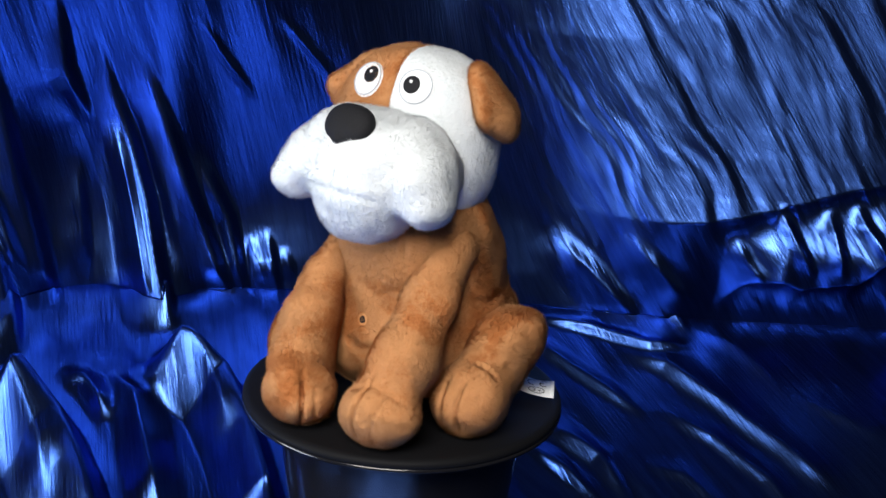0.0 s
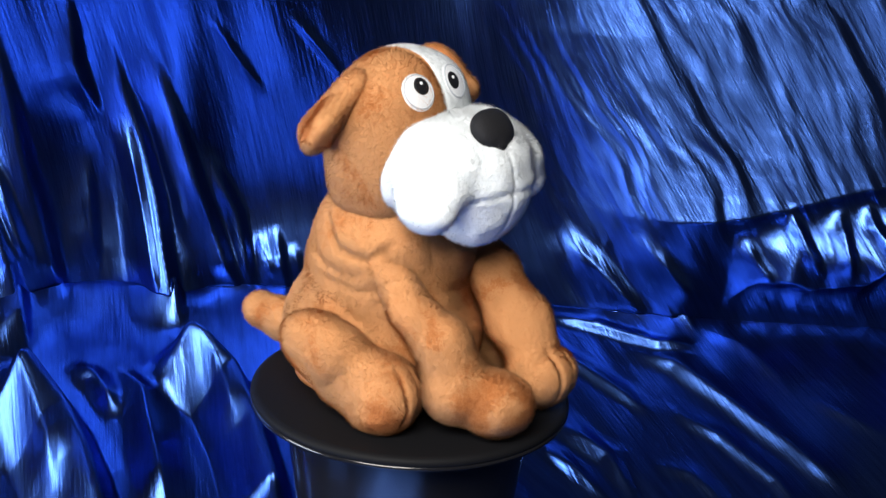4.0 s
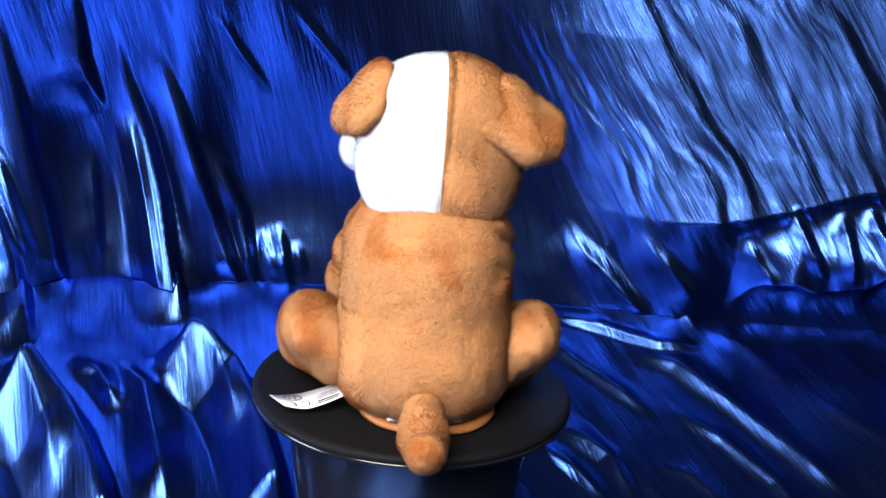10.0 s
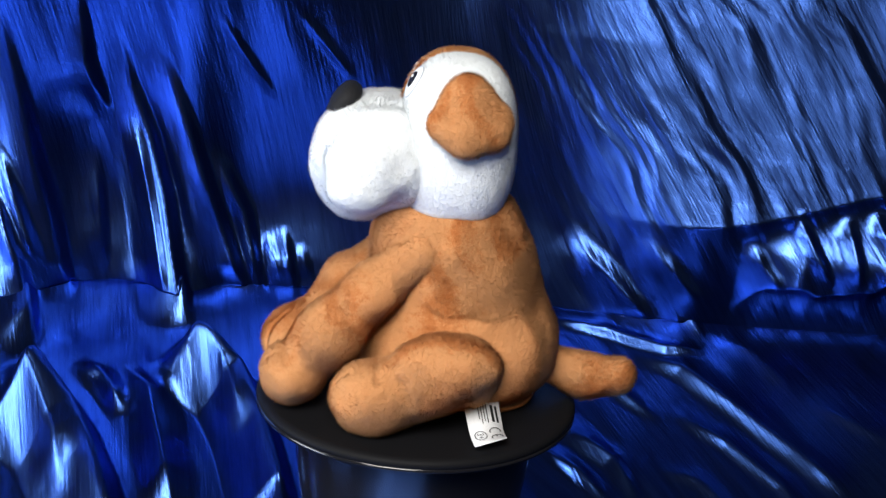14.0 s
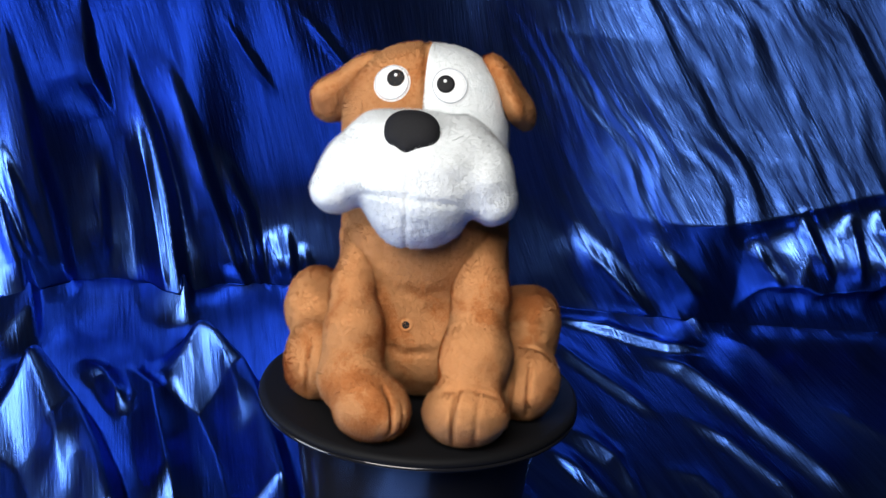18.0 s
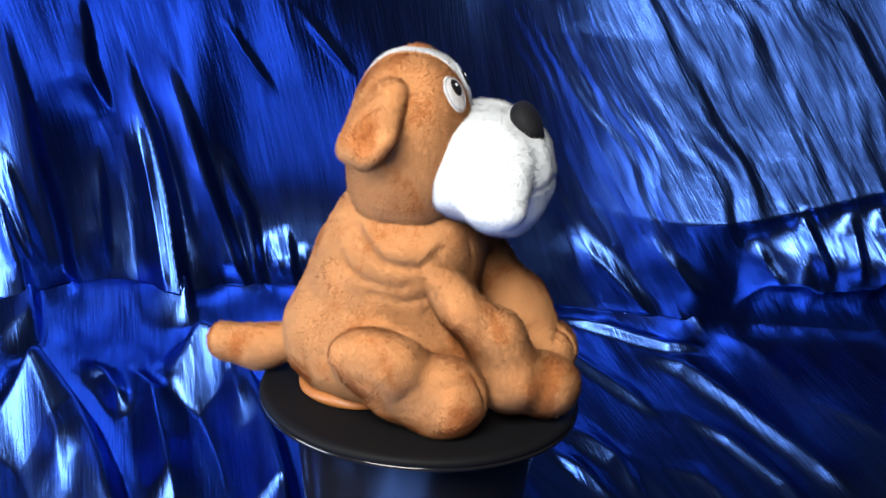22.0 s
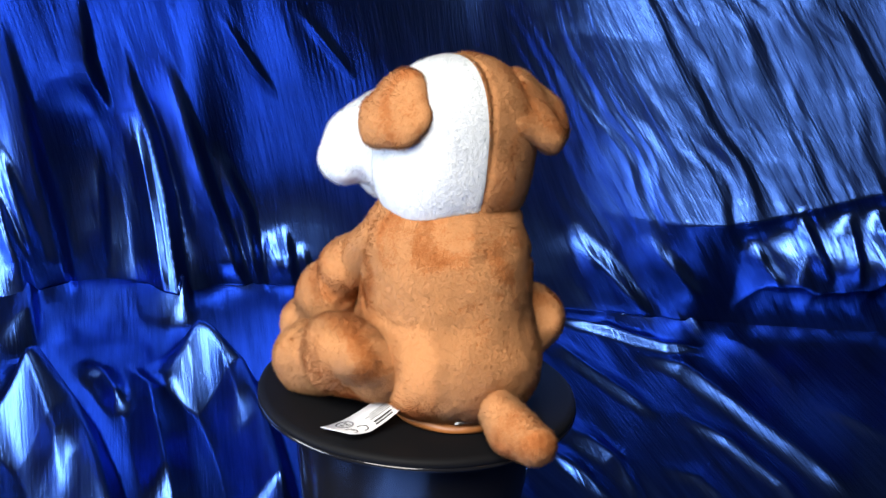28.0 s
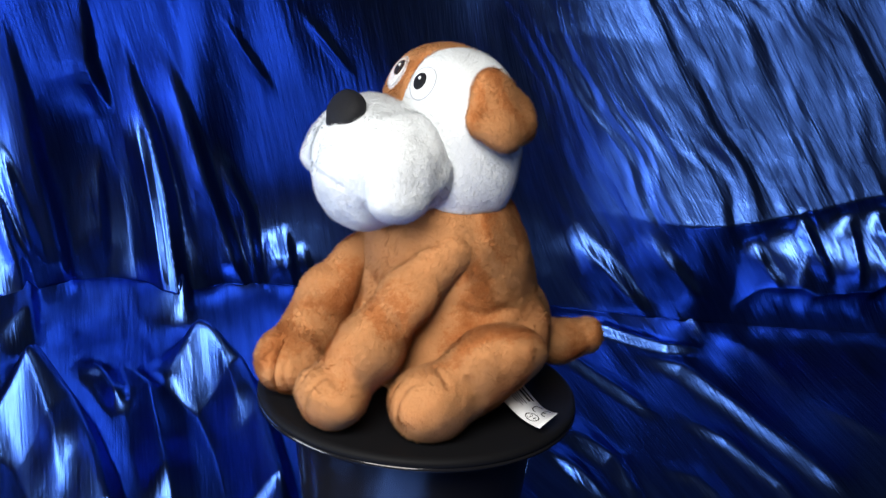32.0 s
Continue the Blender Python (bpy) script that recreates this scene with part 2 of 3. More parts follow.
def ridge(x, q, points, height, before, after, taper=0.06, power=1.7):
    """A fold along a line of (x, q): its slope falls off over `before` on one side and `after` on the other."""
    best, side, along = np.full(x.shape, 9.0), np.zeros(x.shape), np.zeros(x.shape)
    run = 0.0
    for (ax, aq), (bx, bq) in zip(points, points[1:]):
        dx, dq = bx - ax, bq - aq
        length = math.hypot(dx, dq)
        h = np.clip(((x - ax) * dx + (q - aq) * dq) / length ** 2, 0, 1)
        d = np.hypot(x - ax - h * dx, q - aq - h * dq)
        s = np.sign((x - ax) * dq - (q - aq) * dx)
        near = d < best
        best, side, along = np.where(near, d, best), np.where(near, s, side), np.where(near, run + h * length, along)
        run += length
    width = np.where(side < 0, before, after)
    ends = np.clip(along / taper, 0, 1) * np.clip((run - along) / min(taper, 0.05), 0, 1)
    ends = ends * ends * (3 - 2 * ends)
    fall = np.sqrt((best / width) ** 2 + 0.1 ** 2) - 0.1
    return height * ends * np.clip(1 - fall, 0, 1) ** power


def folds(x, q):
    h = np.zeros_like(x)
    # knife pleats of the hanging part: a broad face that ends in a sharp edge
    h += ridge(x, q, [(-0.284, 0.260), (-0.272, 0.220), (-0.264, 0.184), (-0.248, 0.140), (-0.232, 0.084), (-0.224, 0.040), (-0.204, -0.044)], 0.0220, 0.0070, 0.0400, 0.200, 1.2)
    h += ridge(x, q, [(-0.264, 0.160), (-0.252, 0.112), (-0.240, 0.056), (-0.232, 0.020), (-0.224, -0.024)], 0.0070, 0.0060, 0.0160, 0.050, 1.2)
    h += ridge(x, q, [(-0.244, 0.240), (-0.224, 0.180), (-0.208, 0.132), (-0.184, 0.060), (-0.156, -0.016)], 0.0170, 0.0070, 0.0280, 0.160, 1.2)
    h += ridge(x, q, [(-0.196, 0.136), (-0.180, 0.100), (-0.164, 0.068), (-0.144, -0.020)], 0.0130, 0.0070, 0.0280, 0.060, 1.2)
    h += ridge(x, q, [(-0.372, 0.260), (-0.356, 0.184), (-0.344, 0.116), (-0.332, 0.068), (-0.312, -0.024)], 0.0160, 0.0060, 0.0280, 0.180, 1.2)
    h += ridge(x, q, [(-0.380, 0.140), (-0.360, 0.092), (-0.340, 0.036), (-0.328, 0.008)], 0.0120, 0.0060, 0.0220, 0.060, 1.2)
    h += ridge(x, q, [(-0.384, 0.108), (-0.368, 0.072), (-0.352, 0.032), (-0.328, -0.080)], 0.0160, 0.0060, 0.0260, 0.060, 1.2)
    h += ridge(x, q, [(-0.308, 0.284), (-0.304, 0.256), (-0.300, 0.204), (-0.284, 0.148)], 0.0180, 0.0060, 0.0500, 0.100, 1.2)
    h += ridge(x, q, [(-0.300, 0.128), (-0.296, 0.084), (-0.292, 0.040), (-0.288, 0.000)], 0.0070, 0.0060, 0.0240, 0.060, 1.2)
    h += ridge(x, q, [(-0.132, 0.060), (-0.124, 0.032), (-0.116, -0.008)], 0.0120, 0.0060, 0.0220, 0.040, 1.2)
    h += ridge(x, q, [(-0.148, 0.052), (-0.136, 0.028), (-0.128, 0.004)], 0.0100, 0.0060, 0.0180, 0.040, 1.2)
    h += ridge(x, q, [(-0.116, 0.044), (-0.108, 0.024), (-0.104, 0.008)], 0.0090, 0.0060, 0.0140, 0.030, 1.2)
    h += ridge(x, q, [(-0.192, 0.264), (-0.168, 0.220), (-0.136, 0.172)], 0.0040, 0.0060, 0.0070, 0.060)
    h += ridge(x, q, [(-0.128, 0.268), (-0.096, 0.228), (-0.068, 0.192)], 0.0040, 0.0060, 0.0070, 0.060)
    h += ridge(x, q, [(-0.044, 0.276), (-0.032, 0.260), (-0.020, 0.228)], 0.0040, 0.0060, 0.0070, 0.060)
    # folds that run towards the viewer
    h += ridge(x, q, [(-0.336, -0.108), (-0.316, -0.128), (-0.272, -0.180), (-0.248, -0.220), (-0.224, -0.272), (-0.212, -0.308)], 0.0540, 0.0160, 0.0500, 0.040, 1.15)
    h += ridge(x, q, [(-0.346, -0.083), (-0.315, -0.143), (-0.283, -0.207), (-0.267, -0.258)], 0.0160, 0.0220, 0.0240, 0.050)
    h += ridge(x, q, [(-0.294, -0.095), (-0.266, -0.115), (-0.236, -0.149)], 0.0120, 0.0180, 0.0160, 0.030)
    h += ridge(x, q, [(-0.253, -0.091), (-0.223, -0.123), (-0.204, -0.181), (-0.180, -0.252)], 0.0180, 0.0220, 0.0240, 0.050)
    h += ridge(x, q, [(-0.212, -0.060), (-0.196, -0.076), (-0.148, -0.120), (-0.124, -0.168), (-0.104, -0.220), (-0.092, -0.260)], 0.0420, 0.0140, 0.0380, 0.035, 1.15)
    h += ridge(x, q, [(-0.200, -0.052), (-0.162, -0.119), (-0.135, -0.181)], 0.0090, 0.0140, 0.0160, 0.040)
    h += ridge(x, q, [(0.091, -0.031), (0.130, -0.059), (0.176, -0.091), (0.215, -0.121)], 0.0053, 0.0160, 0.0090, 0.050)
    h += ridge(x, q, [(0.171, -0.041), (0.230, -0.058), (0.275, -0.095), (0.319, -0.136), (0.367, -0.189)], 0.0070, 0.0280, 0.0140, 0.080)
    h += ridge(x, q, [(0.212, -0.100), (0.264, -0.134), (0.304, -0.174), (0.326, -0.214)], 0.0053, 0.0180, 0.0110, 0.060)
    h += ridge(x, q, [(0.105, -0.123), (0.131, -0.140), (0.166, -0.163), (0.191, -0.208)], 0.0070, 0.0200, 0.0120, 0.050)
    h += ridge(x, q, [(0.095, -0.145), (0.132, -0.176), (0.170, -0.210)], 0.0070, 0.0140, 0.0090, 0.050)
    h += ridge(x, q, [(0.248, -0.012), (0.295, -0.028), (0.321, -0.061), (0.334, -0.092)], 0.0027, 0.0200, 0.0120, 0.050)
    h += ridge(x, q, [(0.332, -0.073), (0.374, -0.104), (0.414, -0.137)], 0.0022, 0.0200, 0.0100, 0.050)
    h += ridge(x, q, [(0.193, -0.164), (0.234, -0.174), (0.276, -0.217)], 0.0027, 0.0160, 0.0100, 0.050)
    # the slack of the hanging part: a crease, a bright pouch and a deep trough
    h += ridge(x, q, [(0.106, -0.016), (0.167, -0.023), (0.216, -0.040), (0.249, -0.036), (0.259, -0.021)], 0.0070, 0.0130, 0.0080, 0.050)
    h += ridge(x, q, [(0.218, 0.014), (0.246, -0.008), (0.254, -0.029)], 0.0060, 0.0060, 0.0100, 0.040)
    h += ridge(x, q, [(0.121, 0.076), (0.170, 0.033), (0.218, -0.012)], 0.0100, 0.0160, 0.0300, 0.050)
    h += ridge(x, q, [(0.186, 0.082), (0.236, 0.034), (0.274, 0.006)], 0.0090, 0.0160, 0.0260, 0.050)
    h += ridge(x, q, [(0.316, 0.119), (0.336, 0.082), (0.354, 0.052)], 0.0090, 0.0080, 0.0120, 0.025)
    h += ridge(x, q, [(0.359, 0.120), (0.369, 0.084), (0.377, 0.051)], 0.0090, 0.0080, 0.0140, 0.025)
    h += ridge(x, q, [(0.384, 0.126), (0.391, 0.106), (0.416, 0.072)], 0.0090, 0.0080, 0.0120, 0.025)
    h += ridge(x, q, [(0.277, 0.089), (0.294, 0.064), (0.318, 0.035)], 0.0090, 0.0100, 0.0220, 0.025)
    points = lambda a, b, k: np.stack([a.ravel(), b.ravel(), np.full(a.size, k)], -1)
    # the slack of the hanging part bulges out, tucks in under a crease and swells again beside it
    d = q - sum(np.interp(x + k * 0.012, [0.119, 0.175, 0.220, 0.265, 0.315, 0.358, 0.400], [0.095, 0.094, 0.094, 0.098, 0.113, 0.127, 0.142]) for k in range(-3, 4)) / 7
    mask = np.clip((x - 0.06 - 0.35 * np.clip(0.25 - q, 0, 1)) / 0.14, 0, 1)
    tuck = np.clip((x - 0.19) / 0.11, 0, 1)
    tuck = tuck * tuck * (3 - 2 * tuck)
    shut = np.clip((q + 0.005) / 0.09, 0, 1)
    bulge = np.where(d > 0, np.clip(1 - d / 0.24, 0, 1), tuck * (0.74 + 0.26 * np.exp(d / 0.012)) * shut * shut * (3 - 2 * shut) + (1 - tuck) * np.exp(-(d / 0.11) ** 2))
    h += 0.052 * mask * mask * (3 - 2 * mask) * bulge
    mask = np.clip((x - 0.275) / 0.05, 0, 1)
    hem = 0.075 + 0.014 * lumps(points(x, 0 * x, 0.08), 0.022, 11).reshape(x.shape)
    swell = np.where(d > -hem, np.clip(-d / hem, 0, 1), np.exp((d + hem) / 0.012))
    h += 0.034 * mask * swell
    # the pleats lean forward at the top; a dull pocket lies at their foot
    h += 1.0 * np.clip(q - 0.04, 0, 0.3) ** 2 * np.clip((0.10 - x - 0.3 * q) / 0.2, 0, 1)
    h -= 0.008 * np.exp(-(((x + 0.265) / 0.055) ** 2 + ((q + 0.05) / 0.035) ** 2) ** 1.5)
    # crumpled streaks, denser and slanting where the cloth is gathered
    hang = np.clip((q + 0.02) / 0.05, 0, 1)
    slant = hang * np.clip((x - 0.03 - 0.35 * np.clip(0.25 - q, 0, 1)) / 0.05, 0, 1)
    c, s = math.cos(radians(SLANT)), math.sin(radians(SLANT))
    across, along = x * s - q * c, x * c + q * s
    warp = 0.010 * lumps(points(across * 8, along * 8, 0.0), 0.4, 2).reshape(x.shape)
    h += slant * 0.0016 * lumps(points(across + warp, along / 9, 0.0), 0.015, 3).reshape(x.shape)
    h += slant * 0.0013 * (0.4 - np.abs(lumps(points(across + warp, along / 11, 0.01), 0.011, 4))).reshape(x.shape)
    rest = 1 - slant
    patch = np.clip(0.45 + 1.1 * lumps(points(x + 0.26 * q, q / 2, 0.05), 0.045, 8).reshape(x.shape), 0.08, 1)
    calm = 1 - 0.3 * np.exp(-((x + 0.05) / 0.11) ** 4)
    h += rest * hang * calm * patch * 0.0010 * lumps(points(x + 0.26 * q, q / 10, 0.02), 0.010, 5).reshape(x.shape)
    h += (1 - hang) * (0.0014 - 0.0009 * np.clip((x - 0.15) / 0.1, 0, 1)) * lumps(points(x * 0.86 + q * 0.5, (q * 0.86 - x * 0.5) / 6, 0.03), 0.013, 6).reshape(x.shape)
    h += (0.006 - 0.004 * slant) * lumps(points(x, q, 0.04), 0.11, 7).reshape(x.shape)
    h += rest * hang * 0.0022 * lumps(points(x + 0.30 * q, q / 3, 0.06), 0.034, 9).reshape(x.shape)
    h += slant * 0.0006 * lumps(points(across + warp, along / 6, 0.07), 0.0042, 10).reshape(x.shape)
    return h


def cloth():
    xs = np.concatenate([np.arange(-1.2, -0.47, 0.03), np.arange(-0.47, 0.47, 0.0019), np.arange(0.47, 1.21, 0.03)])
    qs = np.concatenate([np.arange(-1.2, -0.36, 0.03), np.arange(-0.36, -0.001, 0.0019), np.arange(0, 0.36, 0.0019), np.arange(0.36, 0.55, 0.03)])
    x, q = np.meshgrid(xs, qs, indexing="ij")
    h = folds(x, q)
    k, py, pz = np.array(PROFILE).T
    y0, z0 = np.interp(qs, k, py), np.interp(qs, k, pz)
    ty, tz = np.gradient(y0, qs), np.gradient(z0, qs)
    size = np.hypot(ty, tz)
    y, z = y0 - h * tz / size, z0 + h * ty / size
    wave = 0.006 * np.clip((0.12 - xs) / 0.1, 0.15, 1) * lumps(np.stack([xs, 0 * xs, 0 * xs], -1), 0.05, 21)
    foot = wave + np.mean([np.interp(xs + d, *np.array(FOOT).T) for d in np.linspace(-0.012, 0.012, 9)], 0)
    y = y + foot[:, None] * np.clip((q + 0.3) / 0.3, 0, 1) * np.exp(-np.maximum(q, 0) / 0.25)
    n, m = x.shape
    i = np.arange(n * m).reshape(n, m)
    faces = np.stack([i[:-1, :-1], i[1:, :-1], i[1:, 1:], i[:-1, 1:]], -1).reshape(-1, 4)
    mesh = bpy.data.meshes.new("backdrop")
    mesh.from_pydata(np.stack([x, y, z], -1).reshape(-1, 3).tolist(), [], faces.tolist())
    layer = mesh.uv_layers.new(name="cloth")
    lines = 0.22 + 0.40 * np.clip((x + 0.02) / 0.15, 0, 1)
    flat = np.stack([x + lines * q, q], -1).reshape(-1, 2)[faces.reshape(-1)]
    layer.data.foreach_set("uv", flat.reshape(-1).astype(np.float32))
    # a hard crease where the hanging part stands on the table
    row = int(np.argmin(np.abs(qs)))
    ends = np.zeros(len(mesh.edges) * 2, int)
    mesh.edges.foreach_get("vertices", ends)
    hard = (ends.reshape(-1, 2) % m == row).all(1)
    mesh.attributes.new("sharp_edge", "BOOLEAN", "EDGE").data.foreach_set("value", hard)
    return tagged(linked("backdrop", mesh, SATIN), "shiny royal blue satin cloth draped in folds", "cloth", kind="structure")


cloth()


# ---- the room round the table: unseen, added near-black to limit reflections in the satin ----
def slab(name, lo, hi, label):
    bm = bmesh.new()
    bmesh.ops.create_cube(bm, size=1)
    for v in bm.verts:
        v.co = [a + (b - a) * (c + 0.5) for a, b, c in zip(lo, hi, v.co)]
    return tagged(part(name, bm, ROOM_DARK, None, label, smooth=False), category=name.split("_")[0], kind="structure")


slab("floor", (-2.2, -2.2, -0.95), (2.2, 1.8, -0.85), "unseen dark room floor added under the table")
slab("ceiling", (-2.2, -2.2, 2.2), (2.2, 1.8, 2.3), "unseen dark ceiling added to limit bounce light")
slab("table", (-1.25, -0.9, -0.30), (1.25, 0.5, -0.225), "plain table top under the cloth")
slab("wall_back", (-2.2, 1.7, -0.85), (2.2, 1.8, 2.2), "unseen dark wall added behind the cloth")
slab("wall_front", (-2.2, -2.3, -0.85), (2.2, -2.2, 2.2), "unseen dark wall added behind the camera")
slab("wall_left", (-2.3, -2.2, -0.85), (-2.2, 1.8, 2.2), "unseen dark side wall added to limit bounce light")
slab("wall_right", (2.2, -2.2, -0.85), (2.3, 1.8, 2.2), "unseen dark side wall added to limit bounce light")


# ---- the turning stand ----
def display_stand():
    stand = tagged(new("display_stand"), "round black plastic turntable on a tapered glossy pedestal", "turntable")
    plate = part("platter", lathe([(0, 0), (0.104, 0), (0.1065, -0.0006), (0.1085, -0.002), (0.1092, -0.004), (0.1088, -0.0062), (0.107, -0.0072), (0.09, -0.008), (0, -0.008)]), PLASTIC, stand, "matt black round platter")
    part("rim", lathe([(0.1088, -0.0062), (0.1096, -0.0072), (0.1094, -0.0088), (0.107, -0.0096), (0.09, -0.0098), (0.09, -0.0075)]), GLOSS, stand, "glossy black rim")
    part("pedestal", lathe([(0, -0.0085), (0.084, -0.0085), (0.0835, -0.02), (0.081, -0.05), (0.076, -0.085), (0.072, -0.13), (0.068, -0.198), (0, -0.198)]), GLOSS, stand, "tapered glossy black pedestal")
    return stand, plate


# ---- the plush dog; it faces -y at turn 0 ----
def groove(p, a, b, width, depth):
    """How far a stitched line from a to b draws the surface in."""
    return depth * np.exp(-(limb(p, [a, b], [0, 0]) / width) ** 2)


def arc_groove(p, points, width, depth):
    """A crease through several points, fading out at both ends."""
    d = limb(p, points, [0] * len(points), 0.5)
    ends = np.minimum(np.linalg.norm(p - np.array(points[0]), axis=1), np.linalg.norm(p - np.array(points[-1]), axis=1))
    return depth * np.exp(-(d / width) ** 2) * np.clip(0.25 + ends / 14, 0, 1)


def body_shape(p):
    d = ell(p, (-4.1, 24.6, 38.6), (58.6, 68.2, 43.9), 2.3)
    d = blend(d, ell(p, (-1.9, 35.4, 69.4), (44.4, 40, 46.2)), 20)
    d = blend(d, ell(p, (-4.8, 14.5, 103.3), (55.9, 51.9, 54.3)), 24)
    d = d + 1.5 * lumps(p, 26, 1) + 0.5 * lumps(p, 11, 11)
    # slack fabric under the neck: folds that hang from the nape to the shoulder
    for y, z, depth, drop in ((4, 121, 2.8, 15), (16, 102, 1.9, 9), (10, 87, 1.3, 3)):
        d = d + arc_groove(p, [(-46, y - 28, z + 4), (-56, y - 8, z - drop), (-57, y + 16, z - drop + 3), (-46, y + 38, z + 8)], 3.2, depth)
        d = d - arc_groove(p, [(-46, y - 26, z + 12), (-57, y - 8, z - drop + 8), (-57, y + 16, z - drop + 11), (-46, y + 36, z + 16)], 3.6, depth * 0.4)
    d = d + arc_groove(p, [(50, -14, 96), (56, 4, 92), (54, 30, 100)], 3.4, 1.8) + arc_groove(p, [(46, 0, 78), (54, 16, 70), (54, 42, 74)], 4.0, 2.4)
    d = d + arc_groove(p, [(-30, 60, 118), (0, 66, 113), (26, 58, 118)], 4.0, 1.2) + arc_groove(p, [(-22, 80, 60), (4, 84, 57), (20, 80, 60)], 2.6, 1.6)
    # belly: a slack bend over the lap and seams from the neck down beside the chest
    d = d + arc_groove(p, [(-22, -38, 48), (-8, -44, 42), (14, -40, 46)], 3.0, 1.6) + arc_groove(p, [(-18, -34, 86), (0, -38, 80), (16, -34, 84)], 4.0, 1.2)
    d = d + groove(p, (-27, -30, 120), (-25, -43, 60), 1.5, 2.0) + groove(p, (17, -32, 118), (18, -44, 64), 1.5, 1.6)
    d = d + groove(p, (-5, 60, 150), (-4, 98, 40), 1.3, 0.8)
    return carve(d, -(p[:, 2] - 3), 6)


def head_shape(p):
    q = turned(p, (-8, 14, 180), 0, -4, 4)
    d = ell(q, (-7.4, 15, 174.2), (54.4, 38.7, 59.4), 2.5)
    return d + 0.9 * lumps(p, 30, 2) + 1.6 * np.exp(-((q[:, 0] + 8) / 1.6) ** 2)


def muzzle_shape(p):
    d = ell(p, (-6.7, -32.5, 173), (45.3, 40.3, 28.7), 2.2)
    chin = ell(p, (-4.5, -46.7, 151.2), (32.8, 30.5, 32.4), 2.1)
    chin = blend(chin, ell(p, (-5.7, -15.7, 156.3), (43.7, 25.6, 25.3)), 14)
    d = blend(d, chin, 20)
    # jowls: two soft lobes that hang beside the chin
    for line, radii in (([(-34, -38, 179), (-47, -43, 165), (-57.5, -47, 152.5)], [18, 17, 15.5]), ([(21, -35, 182), (34, -41, 168), (42, -45, 153.5)], [17, 17, 15])):
        q = p.copy()
        q[:, 1] = (p[:, 1] + 44) / 1.3 - 44
        d = blend(d, limb(q, line, radii, 10), 8)
    d = d + 1.0 * lumps(p, 24, 3) + 0.7 * lumps(p, 10, 13)
    mouth = 160 - 0.004 * (p[:, 0] + 8) ** 2
    d = d + 0.9 * np.exp(-((p[:, 2] - mouth) / 2.0) ** 2) * (p[:, 1] < -40) * np.clip((34 - np.abs(p[:, 0] + 8)) / 8, 0, 1)
    return d + 1.0 * np.exp(-((p[:, 0] + 9) / 1.3) ** 2) * np.clip((186 - p[:, 2]) / 8, 0, 1)


def fang_shape(p):
    return limb(p, [(11, -68, 160), (12.5, -72, 165), (13, -72, 170)], [4.5, 3.8, 1.8])


def foreleg_shape(s):
    if s > 0:
        line, radii = [(35, 0, 112), (39.3, -35, 81.2), (39.7, -58, 52.8), (37.1, -81.9, 24)], [15, 14.7, 18.7, 16.4]
    else:
        line, radii = [(-40, 0, 108), (-45.9, -32.1, 77.7), (-38.8, -53.3, 60), (-37.9, -65.2, 30.5), (-21.2, -88.4, 24.6)], [15, 11, 15, 17.8, 14.4]
    x, y = line[-1][:2]
    tip = (x - line[-2][0]) / 20
    def shape(p):
        d = limb(p, line, radii, 16)
        d = blend(d, ell(p, (x, y + 1, 22), (27 if s > 0 else 24, 22, 20)), 7)
        d = d + 1.1 * lumps(p, 20, 4 + s) + 0.5 * lumps(p, 9, 14 + s)
        # sewn toes
        for off, depth in ((-4, 3.6), (10, 1.4)) if s > 0 else ((1, 4.0), (12, 1.2)):
            aside = p[:, 0] - x - off - tip * (y - p[:, 1])
            d = d + depth * np.exp(-(aside / 1.7) ** 2) * np.clip((y - 2 - p[:, 1]) / 8, 0, 1) * np.clip((p[:, 2] - 4) / 8, 0, 1)
        if s > 0:
            d = d + arc_groove(p, [(x - 27, y - 6, 34), (x, y - 8, 44), (x + 26, y - 2, 36)], 2.2, 3.0)
        # bends where the filling has slipped
        for at, depth in ((0.45, 0.6), (0.70, 0.5)):
            c = np.array(line[0]) * (1 - at) + np.array(line[-1]) * at
            d = d + arc_groove(p, [c + (-20, -10, 6), c + (0, -18, 14), c + (20, -10, 6)], 4.0, depth)
        return carve(d, -(p[:, 2] - 1), 5)
    return shape


def hindleg_left(p):
    d = ell(p, (71.4, 20.5, 50.8), (19.2, 31.4, 18))
    d = blend(d, limb(p, [(50.7, 32.3, 35.3), (67.4, 5.8, 31.5), (68.5, -19.1, 22.2)], [21.2, 16.2, 20.5], 14), 18)
    return blend(d, ell(p, (69.9, -30.1, 22.5), (22.1, 24.1, 22.1)), 14)


def hindleg_right(p):
    d = ell(p, (-76.8, 17.6, 49.2), (18.1, 29.9, 19.6))
    d = blend(d, limb(p, [(-52, 29.4, 35.1), (-63.5, 4.4, 29.1), (-64.8, -19.6, 23.8)], [19.6, 19, 21.4], 14), 18)
    return blend(d, ell(p, (-64.5, -30.9, 24.2), (21.5, 22.2, 24.2)), 14)


